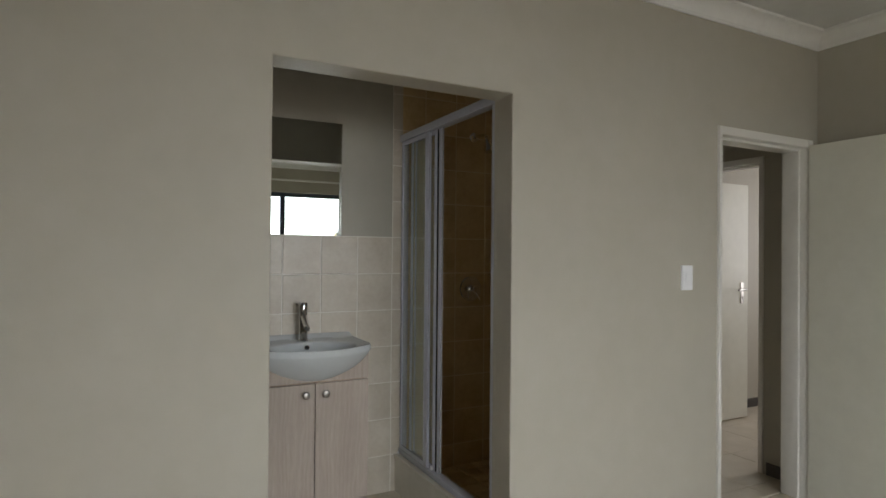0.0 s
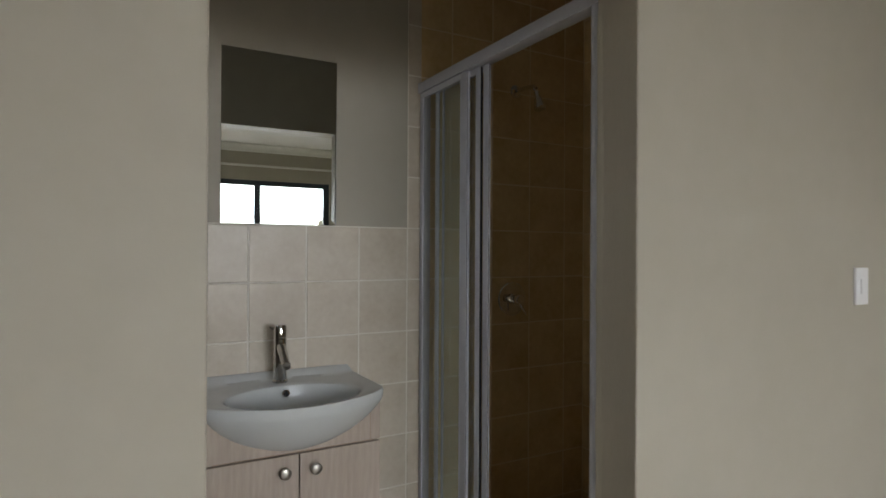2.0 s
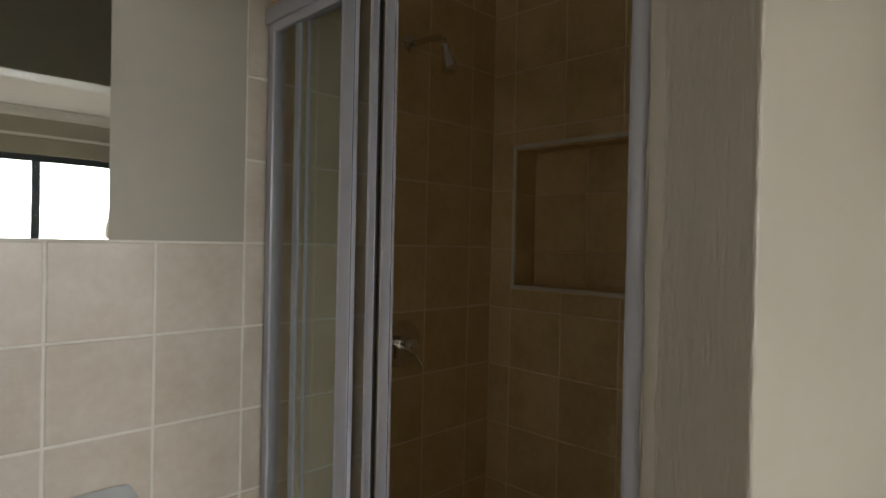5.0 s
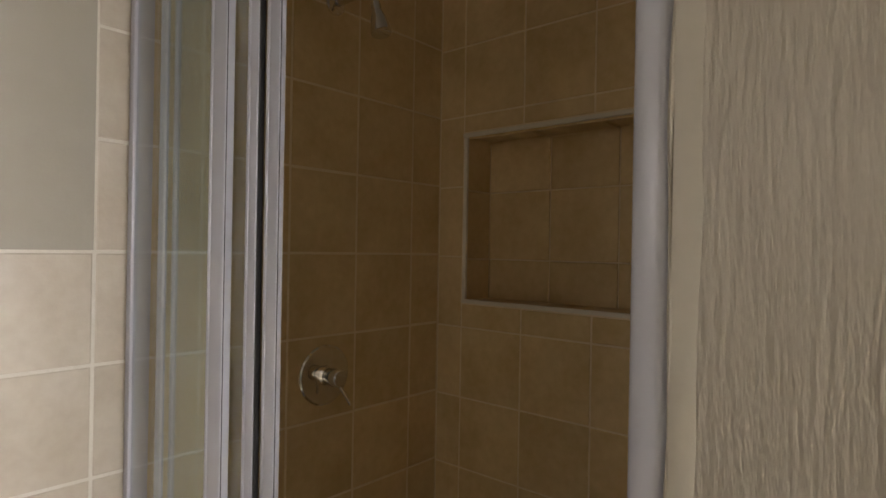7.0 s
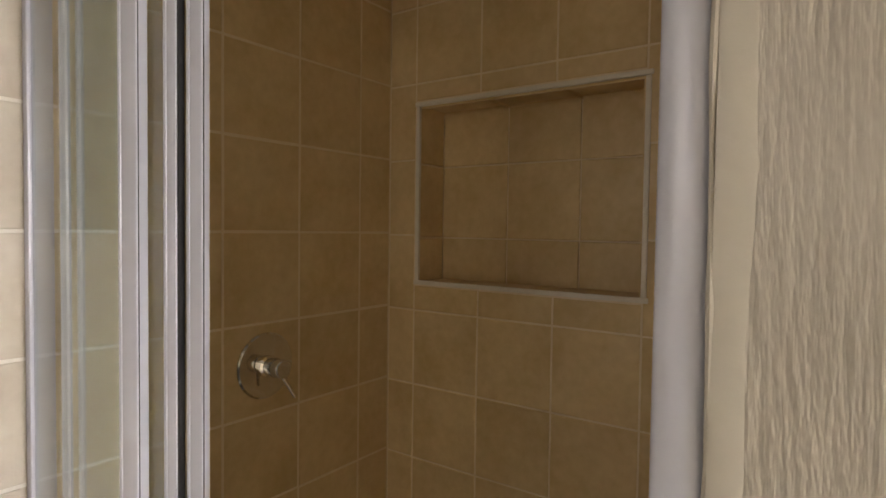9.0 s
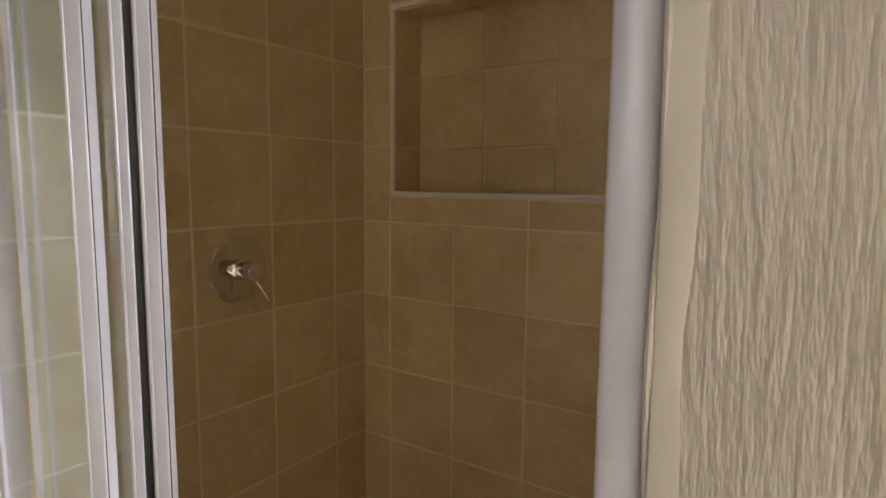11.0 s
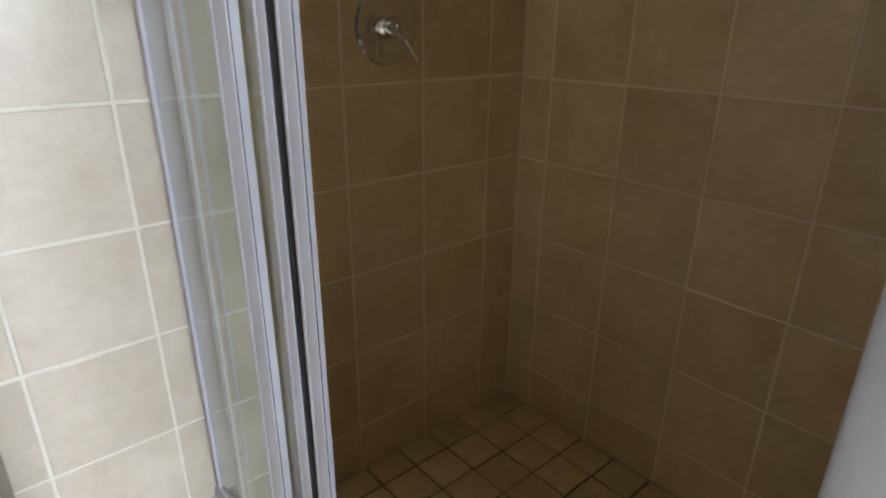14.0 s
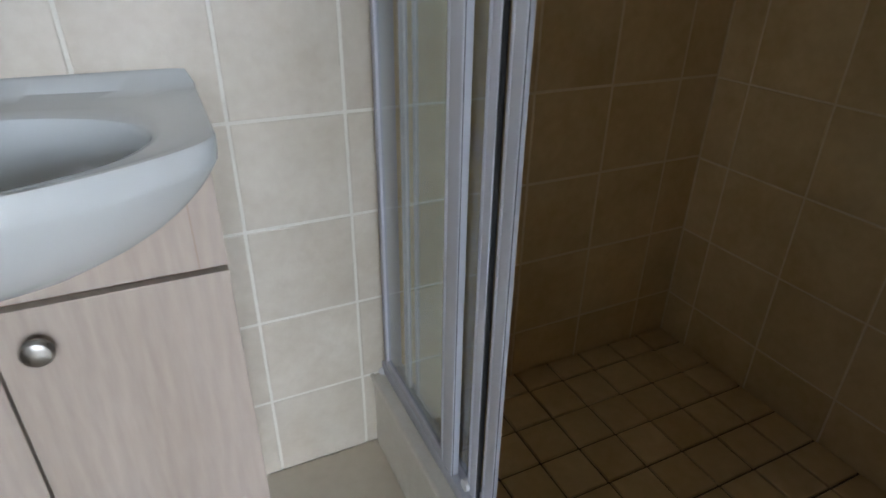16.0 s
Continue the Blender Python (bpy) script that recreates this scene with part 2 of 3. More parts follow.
# ---------------------------------------------------------------- the plan, in metres
T = 0.203                       # tile and joint
ROW = 1.42                      # top of the tiled splashback: seven rows
WX = 0.93                       # tiled shower wall with the niche
FRONT, BACK = -1.134, -1.006     # the plastered wall between bedroom and bathroom
JL, JR, JTOP = -0.890, 0.032, 1.962
CEILING = 2.56

# ---------------------------------------------------------------- structure
ground = structure("ground", box(-300, 300, -300, 300, -0.5, -0.2), GROUND, "dry sandy ground outside the house")
floor = structure("floor", box(-2.3, 5.2, -5.2, 1.8, -0.16, -0.004), GROUT, "pale floor tiles with thin joints")

wall_bedroom = structure(
    "wall_bedroom",
    slab((-2.1, FRONT, 0), (1, 0, 0), (0, 1, 0), 4.25, CEILING, BACK - FRONT, [(JL + 2.1, JR + 2.1, 0, JTOP), (1.268 + 2.1, 1.99 + 2.1, 0, 1.945)]),
    (PAINT, BRUSHED), "beige plastered wall with a doorless opening")
bv = wall_bedroom.modifiers.new("worn_edges", "BEVEL")
bv.width, bv.segments, bv.limit_method, bv.angle_limit = 0.005, 3, "ANGLE", radians(50)


# splashback wall: painted above the tiles, tiled beside the shower up to the ceiling
wall_splashback = structure("wall_splashback", box(-1.75, WX + 0.2, 0.0016, 0.13, 0, CEILING), GROUT, "wall tiled in cream with pale grout")
structure("wall_paint", box(-1.75, -0.002, -0.001, 0.0045, ROW + 0.003, CEILING), PAINT, "beige painted wall above the tiles", smooth=False)
# grout behind the shower tiles, its colour holding the same warm bounce
part("grout_bed", box(0.06, WX + 0.0015, 0.0008, 0.0020, 0, CEILING), BOUNCEGROUT, wall_splashback)
NY0, NY1, NZ0, NZ1, ND = -0.100, -0.706, 1.287, 1.764, 0.115
bm = slab((WX + 0.0016, 0.0016, 0), (0, -1, 0), (1, 0, 0), -BACK, CEILING, ND + 0.002, [(-NY0 + 0.0016, -NY1 + 0.0016, NZ0, NZ1)], 0)
add_box(bm, WX + ND + 0.0045, WX + 0.2, BACK, 0.0, 0, CEILING)
wall_niche = structure("wall_niche", bm, BOUNCEGROUT, "tiled shower wall with a recessed shelf niche")
structure("wall_bathroom_side", slab((-1.87, BACK, 0), (0, 1, 0), (1, 0, 0), 1.135, CEILING, 0.12, [(0.205, 0.805, 1.45, 2.10)]), (PAINT, PAINT), "beige painted bathroom wall with a small window opening")
structure("wall_bedroom_left", box(-2.22, -2.1, -5.0, BACK, 0, CEILING), PAINT, "beige painted bedroom wall")
structure("wall_bedroom_right", box(2.075, 2.15, -5.0, FRONT, 0, CEILING), PAINT, "beige painted bedroom wall beside the door")
WIN = (-1.35, 1.14, 0.85, 2.15)
wall_window = structure("wall_window", slab((-2.22, -5.11, 0), (1, 0, 0), (0, 1, 0), 4.37, CEILING, 0.11, [(WIN[0] + 2.22, WIN[1] + 2.22, WIN[2], WIN[3])]), (PAINT, PAINT), "beige bedroom wall with a wide window")
wall_passage = structure("wall_passage", slab((2.15, -5.11, 0), (0, 1, 0), (1, 0, 0), 6.71, CEILING, 0.11, [(5.11 - 0.75, 5.11 + 0.08, 0, 1.925)]), (PAINT, WHITE), "beige passage wall with a doorway")
structure("wall_passage_end", box(1.01, 2.15, 1.6, 1.72, 0, CEILING), PAINT, "beige wall closing the passage")
structure("wall_passage_side", box(1.13, 1.20, BACK, 1.6, 0, CEILING), PAINT, "beige passage wall")
structure("wall_far_room", box(2.26, 5.0, 0.27, 0.38, 0, CEILING), PAINT, "beige wall of the far room")
structure("wall_far_room_back", box(2.26, 5.0, -2.5, -2.4, 0, CEILING), PAINT, "beige wall of the far room")
structure("wall_far_room_window", slab((5.0, -2.5, 0), (0, 1, 0), (1, 0, 0), 2.88, CEILING, 0.11, [(0.9, 2.3, 0.9, 2.1)]), (PAINT, PAINT), "beige far room wall with a window opening")
structure("ceiling", box(-2.3, 5.2, -5.3, 1.8, CEILING, CEILING + 0.12), CEIL, "white painted ceiling boards")


def cornice(name, p0, p1, inward):
    """A cove moulding under the ceiling, from p0 to p1, with mitred ends."""
    a, b, w = Vector((*p0, 0)), Vector((*p1, 0)), Vector((*inward, 0))
    d = (b - a).normalized()
    prof = [(0, 0.085), (0.010, 0.085), (0.012, 0.074)]
    prof += [(0.014 + 0.056 * (1 - math.cos(q)), 0.072 - 0.056 * math.sin(q)) for q in [math.pi / 2 * k / 8 for k in range(9)]]
    prof += [(0.080, 0.012), (0.080, 0.0), (0, 0.0)]
    bm = bmesh.new()
    ends = []
    for base, s in ((a, 1), (b, -1)):
        ends.append([bm.verts.new(base + w * o + d * (s * o) + Vector((0, 0, CEILING - h))) for o, h in prof])
    for k in range(len(prof)):
        j = (k + 1) % len(prof)
        bm.faces.new((ends[0][k], ends[0][j], ends[1][j], ends[1][k]))
    return structure(name, bm, CORNICE, "white cove cornice under the ceiling", smooth=True)


cornice("trim_cornice", (-2.1, FRONT), (2.075, FRONT), (0, -1))
cornice("trim_cornice", (2.075, FRONT), (2.075, -5.0), (-1, 0))
cornice("trim_cornice", (-2.1, -5.0), (2.075, -5.0), (0, 1))
cornice("trim_cornice", (-2.1, -5.0), (-2.1, FRONT), (1, 0))


def baseboard(x0, x1, y0, y1):
    structure("baseboard", box(x0, x1, y0, y1, 0, 0.075, 0.003), SKIRT, "dark brown wooden skirting board")


baseboard(2.138, 2.15, BACK, -0.80)
baseboard(2.26, 5.0, 0.258, 0.27)
baseboard(2.138, 2.15, 0.13, 1.6)
baseboard(1.20, 2.138, 1.588, 1.6)

# ---------------------------------------------------------------- doors and frames


def door_frame(name, x0, x1, z1, y0, y1, turn=None):
    """A pressed steel frame lining an opening from x0 to x1, through a wall from y0 to y1."""
    bm = bmesh.new()
    for a, b in ((x0 - 0.026, x0 - 0.003), (x1 - 0.016, x1 + 0.026)):
        add_box(bm, a, b, y0 - 0.012, y1 + 0.012, 0, z1 + 0.026, 0.004)
    add_box(bm, x0 - 0.0035, x1 - 0.0155, y0 - 0.0118, y1 + 0.0118, z1 - 0.016, z1 + 0.0258, 0.004)
    for a, b in ((x0 - 0.003, x0 + 0.010), (x1 - 0.030, x1 - 0.016)):
        add_box(bm, a, b, y0 + 0.035, y1, 0, z1 - 0.016, 0.002)
    add_box(bm, x0 + 0.01, x1 - 0.03, y0 + 0.035, y1, z1 - 0.03, z1 - 0.016, 0.002)
    ob = structure(name, bm, WHITE, "cream painted steel door frame", smooth=True)
    if turn is not None:
        ob.matrix_world = turn
    return ob


door_frame("door_frame_1", 1.268, 1.99, 1.945, FRONT, BACK)
door_frame("door_frame_2", -0.75, 0.08, 1.925, 0.0, 0.11, Matrix(((0, -1, 0, 2.26), (1, 0, 0, 0), (0, 0, 1, 0), (0, 0, 0, 1))))


def lever_handle(parent, x, y, z, side, facing):
    """A plate with a lever, on a door face that looks along facing (+1 or -1 in y); the lever points to side (+1 or -1 in x)."""
    h = part("door_handle", box(x - 0.02, x + 0.02, y, y + 0.006 * facing, z - 0.085, z + 0.085, 0.002), STEEL, parent, "brushed steel lever handle on a plate")
    part("lever", tube(bmesh.new(), [(x, y + 0.006 * facing, z + 0.03), (x, y + 0.045 * facing, z + 0.03), (x + 0.012 * side, y + 0.052 * facing, z + 0.03), (x + 0.11 * side, y + 0.052 * facing, z + 0.028)], 0.009, 12), STEEL, h, smooth=True)
    part("keyhole", box(x - 0.004, x + 0.004, y + 0.005 * facing, y + 0.0075 * facing, z - 0.05, z - 0.03), HOLE, h)
    return h


door_1 = structure("door_1", box(1.968, 2.006, -1.868, -1.148, 0.012, 1.938, 0.003), DOORWHITE, "open cream painted flush bedroom door")
door_2 = structure("door_2", box(2.34, 3.21, 0.062, 0.100, 0.012, 1.92, 0.003), DOORWHITE, "open cream painted flush door in the far room")
lever_handle(door_2, 3.13, 0.062, 1.03, -1, -1)

# ---------------------------------------------------------------- bedroom window
window_1 = structure("window_1", box(WIN[0], WIN[1], -5.08, -5.04, WIN[3] - 0.06, WIN[3], 0.004), ALU, "dark aluminium bedroom window with bright panes")
part("window_frame", box(WIN[0], WIN[1], -5.08, -5.04, WIN[2], WIN[2] + 0.05, 0.004), ALU, window_1)
posts = (WIN[0] + 0.034, -0.56, 0.275, WIN[1] - 0.034)
for x in posts:
    part("mullion", box(x - 0.034, x + 0.034, -5.078, -5.038, WIN[2] + 0.05, WIN[3] - 0.06, 0.003), ALU, window_1)
for a, b in zip(posts, posts[1:]):
    pane = part("pane", box(a + 0.034, b - 0.034, -5.062, -5.058, WIN[2] + 0.05, WIN[3] - 0.06), PANE, window_1)
    pane.visible_shadow = False
part("window_sill", box(WIN[0] - 0.04, WIN[1] + 0.04, -5.04, -4.96, WIN[2] - 0.03, WIN[2], 0.004), WHITE, window_1)
rail = thing("curtain_rail", "white curtain rail mounted above the bedroom window", "curtain rail", (0, -4.97, 2.31))
part("pole", box(-1.6, 1.5, -4.975, -4.955, 2.30, 2.325, 0.004), CORNICE, rail)
for x in (-1.55, -0.1, 1.45):
    part("bracket", box(x - 0.012, x + 0.012, -5.0, -4.974, 2.302, 2.322, 0.002), CORNICE, rail)

# ---------------------------------------------------------------- light switch
sw = thing("light_switch", "white plastic rocker light switch on the wall", "light switch", (1.022, FRONT, 1.228))
part("plate", box(0.986, 1.058, FRONT - 0.010, FRONT, 1.170, 1.286, 0.003), PLASTIC, sw)
part("rocker", box(1.007, 1.037, FRONT - 0.015, FRONT - 0.009, 1.205, 1.251, 0.002), PLASTIC, sw)

# ---------------------------------------------------------------- shower enclosure
KX0, KX1, KZ = 0.019, 0.112, 0.205
kerb = thing("shower_kerb", "raised kerb tiled in cream under the shower screen", "shower kerb", (KX0, -0.5, 0))
part("core", box(KX0 + 0.008, KX1 - 0.008, BACK + 0.002, -0.002, 0, KZ - 0.008), GROUT, kerb)
structure("shower_base", box(KX1 - 0.008, WX + 0.002, BACK, 0.002, 0.0, 0.067), DARKGROUT, "shower floor bed with dark joints")

screen = thing("shower_screen", "white framed sliding glass shower screen standing half open", "shower screen", (0.075, -0.5, KZ))
SZ0, SZ1 = KZ + 0.03, 1.960

part("top_rail", box(0.042, 0.092, BACK + 0.009, -0.001, SZ1, 2.0, 0.004), FRAME, screen, "white top track", True)
part("bottom_rail", box(0.047, 0.090, BACK + 0.009, -0.001, KZ, SZ0, 0.004), FRAME, screen, "white bottom track", True)
channel = part("wall_channel", box(0.053, 0.090, -0.026, -0.001, SZ0, SZ1, 0.003), FRAME, screen, "", True)
part("gasket", box(0.0555, 0.0585, -0.0272, -0.0255, SZ0 + 0.002, SZ1 - 0.002), SEAL, channel, "thin dark glazing strip")
part("wall_channel", box(0.034, 0.078, BACK + 0.0005, -0.9735, SZ0, SZ1, 0.0145, 6), FRAME, screen, "rounded white channel", True)
part("sealant", tube(bmesh.new(), [(0.0335, BACK + 0.0002 + 0.0012 * math.sin(0.9 * k), SZ0 - 0.02 + (SZ1 - SZ0 + 0.02) * k / 40) for k in range(41)], [0.0022 + 0.0009 * math.sin(1.7 * k) for k in range(41)], 8), SMOOTH, screen, "smeared bead of beige sealant", True)


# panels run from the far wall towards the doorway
def sliding(x, half, near, far, wn_, wf, label):
    """A glazed leaf in a white section, half thick either way; near and far are its ends along y."""
    lead = part("panel", box(x - half, x + half, near, near + wn_, SZ0 + 0.002, SZ1 - 0.002, 0.0022), FRAME, screen, label, True)
    part("bead", box(x - half - 0.0012, x - half + 0.001, near + wn_ - 0.007, near + wn_ - 0.001, SZ0 + 0.004, SZ1 - 0.004, 0.001), FRAME, lead)
    part("seam", box(x - half + 0.0022, x - half + 0.0034, near - 0.0006, near + 0.001, SZ0 + 0.004, SZ1 - 0.004), SEAL, lead, "thin dark joint line")
    part("stile", box(x - half + 0.0006, x + half - 0.0006, far - wf, far, SZ0 + 0.002, SZ1 - 0.002, 0.003), FRAME, lead)
    for z in (SZ0 + 0.002, SZ1 - 0.024):
        part("rail", box(x - half + 0.001, x + half - 0.001, near + wn_, far - wf, z, z + 0.022, 0.002), FRAME, lead)
    pane = part("pane", box(x - 0.0017, x + 0.0017, near + wn_, far - wf, SZ0 + 0.024, SZ1 - 0.024), GLASS, lead, "clear greenish glass pane")
    pane.visible_shadow = False
    return lead


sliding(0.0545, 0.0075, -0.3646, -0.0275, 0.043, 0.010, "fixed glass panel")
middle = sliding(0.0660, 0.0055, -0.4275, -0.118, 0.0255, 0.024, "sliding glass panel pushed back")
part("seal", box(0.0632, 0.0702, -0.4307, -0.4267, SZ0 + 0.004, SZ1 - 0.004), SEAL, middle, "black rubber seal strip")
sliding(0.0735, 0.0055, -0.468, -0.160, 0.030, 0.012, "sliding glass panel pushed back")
part("sealant", lathe(bmesh.new(), [(0, 0.012), (0.006, 0.010), (0.010, 0.004), (0.013, 0.0), (0, 0.0)], (0.050, -0.006, KZ + 0.001), n=14), PLASTIC, screen, "small white blob of sealant", True)
part("roller", lathe(bmesh.new(), [(0, -0.006), (0.011, -0.006), (0.011, 0.006), (0, 0.006)], (0.060, -0.4, SZ0 + 0.014), (1, 0, 0), 16), PLASTIC, screen)

# a trowelled margin of smooth filler between the channel and the brushed plaster
random.seed(4)
bm = bmesh.new()
cols = []
for k in range(61):
    z = 0.01 + (JTOP - 0.02) * k / 60
    edge = BACK - 0.0205 - 0.0022 * math.sin(1.3 * k) * random.uniform(0.2, 1.0) - 0.002 * math.sin(0.31 * k)
    cols.append([bm.verts.new(v) for v in ((JR + 0.001, BACK - 0.0005, z), (JR - 0.0007, BACK - 0.0012, z), (JR - 0.0007, edge + 0.0035, z), (JR + 0.001, edge, z))])
for p, q in zip(cols, cols[1:]):
    for j in range(3):
        bm.faces.new((p[j], p[j + 1], q[j + 1], q[j]))
part("filler_margin", bm, SMOOTH, wall_bedroom, "smooth beige filler margin", True)

# shower head
head = thing("wall_shower", "small chrome shower on a bent wall arm", "shower head", (0.526, 0, 2.036))
part("flange", lathe(bmesh.new(), [(0, 0), (0.028, 0), (0.028, 0.004), (0.018, 0.012), (0, 0.013)], (0.526, 0.0, 2.036), (0, -1, 0)), CHROME, head, smooth=True)
part("arm", tube(bmesh.new(), [(0.526, -0.008, 2.036), (0.526, -0.07, 2.035), (0.526, -0.125, 2.028), (0.526, -0.142, 2.016), (0.526, -0.150, 1.996)], 0.0095, 16), CHROME, head, smooth=True)
part("nozzle", lathe(bmesh.new(), [(0, 0), (0.011, 0), (0.012, 0.012), (0.010, 0.018), (0.019, 0.044), (0.025, 0.072), (0.024, 0.079), (0.020, 0.081), (0, 0.080)], (0.526, -0.149, 2.000), (0, -0.30, -1)), CHROME, head, smooth=True)

# mixer
mixer = thing("shower_mixer", "round chrome shower mixer with a thin lever", "shower mixer", (0.512, 0, 1.122))
part("plate", lathe(bmesh.new(), [(0, 0), (0.074, 0), (0.074, 0.003), (0.070, 0.0065), (0.020, 0.009), (0, 0.009)], (0.512, 0, 1.122), (0, -1, 0), 56), CHROME, mixer, "polished chrome cover plate", True)
knob = part("knob", lathe(bmesh.new(), [(0.024, 0.004), (0.024, 0.014), (0.019, 0.018), (0.019, 0.030), (0.021, 0.032), (0.021, 0.062), (0.018, 0.066), (0, 0.067)], (0.512, 0, 1.122), (0, -1, 0)), CHROME, mixer, "chrome mixer body", True)
part("lever", tube(bmesh.new(), [(0.514, -0.052, 1.110), (0.527, -0.066, 1.078), (0.535, -0.074, 1.058)], [0.0052, 0.0046, 0.004], 12), CHROME, knob, smooth=True)

# ---------------------------------------------------------------- vanity
VX = -0.520
vanity = thing("vanity_cabinet", "pale wood bathroom vanity cabinet with two closed doors", "cabinet", (VX, -0.17, 0))
CB, CT, CH = 0.139, 0.718, 0.264
FY = -0.328                      # face of the cabinet doors


def hull_z(dx):
    return 0.862 - 0.140 * max(0.0, 1 - (dx / 0.277) ** 2) ** 0.72


for s in (-1, 1):
    part("side_panel", box(VX + s * CH, VX + s * (CH - 0.016), FY + 0.018, -0.004, CB, 0.832, 0.001), OAK, vanity)
part("bottom_panel", box(VX - CH + 0.016, VX + CH - 0.016, FY + 0.020, -0.004, CB, CB + 0.016), OAK, vanity)
part("back_panel", box(VX - CH + 0.016, VX + CH - 0.016, -0.012, -0.004, CB + 0.016, 0.70), OAK, vanity)
bm = bmesh.new()
cols = []
for k in range(33):
    dx = -CH + 2 * CH * k / 32
    top = min(0.868, hull_z(dx) + 0.010)
    cols.append([bm.verts.new((VX + dx, y, z)) for y, z in ((FY + 0.002, CT + 0.004), (FY + 0.002, max(top, CT + 0.006)), (FY + 0.017, max(top, CT + 0.006)), (FY + 0.017, CT + 0.004))])
for a, b in zip(cols, cols[1:]):
    for j in range(4):
        bm.faces.new((a[j], a[(j + 1) % 4], b[(j + 1) % 4], b[j]))
bm.faces.new(cols[0])
bm.faces.new(cols[-1][::-1])
part("apron", bm, OAK, vanity)
part("stile", box(VX + CH - 0.034, VX + CH - 0.0325, FY + 0.0008, FY + 0.0025, CT + 0.004, 0.838), OAKEDGE, vanity)
part("recess", box(VX - CH + 0.016, VX + CH - 0.016, FY + 0.018, FY + 0.025, CT - 0.012, CT + 0.01), OAKEDGE, vanity)
for s in (-1, 1):
    d = part("door", box(VX + s * 0.002, VX + s * CH, FY, FY + 0.016, CB + 0.002, CT - 0.004, 0.0012), OAK, vanity, "pale wood cabinet door")
    part("knob", lathe(bmesh.new(), [(0, 0), (0.006, 0), (0.006, 0.008), (0.013, 0.012), (0.017, 0.016), (0.0178, 0.0195), (0.0165, 0.0205), (0.0165, 0.0215), (0.0178, 0.0225), (0.015, 0.027), (0.008, 0.0295), (0, 0.030)], (VX + s * 0.047, FY, 0.667), (0, -1, 0), 24), STEEL, d, "brushed steel knob", True)
    for z in (0.24, 0.64):
        part("hinge", box(VX + s * (CH - 0.05), VX + s * (CH - 0.017), FY + 0.0165, FY + 0.033, z, z + 0.03), STEEL, d)
for s in (-1, 1):
    for y in (-0.27, -0.05):
        part("leg", lathe(bmesh.new(), [(0, 0), (0.020, 0), (0.020, 0.008), (0.012, 0.012), (0.012, CB), (0, CB)], (VX + s * 0.222, y, 0), n=18), CHROME, vanity, "short chrome leg", True)

# basin: one skin from under the bowl, over the rim, into the bowl and down to the waste
basin = thing("washbasin", "glossy white ceramic basin set on the vanity", "washbasin", (VX, -0.2, 0.8))
CY = -0.215
RIM = 0.887


def edge_r(q):
    ux, uy = math.cos(q), math.sin(q)
    lo, hi = 0.0, 0.5
    for _ in range(40):
        r = (lo + hi) / 2
        dx, y = r * ux, CY + r * uy
        yf = -0.345 - 0.115 * max(0.0, 1 - (dx / 0.277) ** 2)
        mid, half = (-0.003 + yf) / 2, (-0.003 - yf) / 2
        inside = (abs(dx) / 0.277) ** 16 + (abs(y - mid) / half) ** 16 <= 1
        lo, hi = (r, hi) if inside else (lo, r)
    return lo


def bowl_r(q):
    a, b = 0.208, 0.150
    return 1 / math.sqrt((math.cos(q) / a) ** 2 + (math.sin(q) / b) ** 2)


NB = 112
BYC = -0.272 - CY
rings = []
bm = bmesh.new()


def lift(y):
    k = min(1, max(0, (y + 0.040) / 0.022))
    return 0.020 * k * k * (3 - 2 * k)


def ring(fn):
    rings.append([bm.verts.new(fn(2 * math.pi * (k + 0.5) / NB)) for k in range(NB)])


for k in (0.20, 0.38, 0.54, 0.68, 0.78, 0.86, 0.92, 0.96, 0.984, 0.993):
    drop = 0.024 + 0.165 * (1 - k * k) ** 0.8
    ring(lambda q: Vector((VX + k * edge_r(q) * math.cos(q), CY + k * edge_r(q) * math.sin(q), RIM - drop)))
for k, dz in ((0.9965, -0.0235), (0.9995, -0.016), (1.0, -0.005), (0.992, 0.0)):
    ring(lambda q: Vector((VX + k * edge_r(q) * math.cos(q), CY + k * edge_r(q) * math.sin(q), RIM + dz + lift(CY + k * edge_r(q) * math.sin(q)))))


def blend(f, z):
    def fn(q):
        a = Vector((edge_r(q) * math.cos(q) * 0.992, CY + edge_r(q) * math.sin(q) * 0.992, 0))
        b = Vector((bowl_r(q) * math.cos(q), CY + BYC + bowl_r(q) * math.sin(q), 0))
        p = a.lerp(b, f)
        return Vector((VX + p.x, p.y, RIM + z + lift(p.y) * (1 - f)))
    return fn


for f, z in ((0.12, 0.0), (0.25, -0.001), (0.5, -0.003), (0.8, -0.005), (0.95, -0.007)):
    ring(blend(f, z))
for s, z in ((1.0, -0.010), (0.98, -0.020), (0.955, -0.040), (0.91, -0.065), (0.83, -0.088), (0.70, -0.104), (0.50, -0.114), (0.28, -0.120), (0.13, -0.123)):
    ring(lambda q: Vector((VX + s * bowl_r(q) * math.cos(q), CY + BYC + s * bowl_r(q) * math.sin(q), RIM + z)))
for a, b in zip(rings, rings[1:]):
    for k in range(NB):
        bm.faces.new((a[k], a[(k + 1) % NB], b[(k + 1) % NB], b[k]))
bm.faces.new(rings[0][::-1])
bm.faces.new(rings[-1])
part("bowl", bm, CERAMIC, basin, smooth=True)
over = part("overflow", lathe(bmesh.new(), [(0.0125, -0.003), (0.0125, 0.002), (0.0095, 0.003), (0.0095, -0.002)], (VX + 0.006, -0.142, RIM - 0.032), (0, -0.95, 0.30), 24), CHROME, basin, "chrome overflow ring", True)
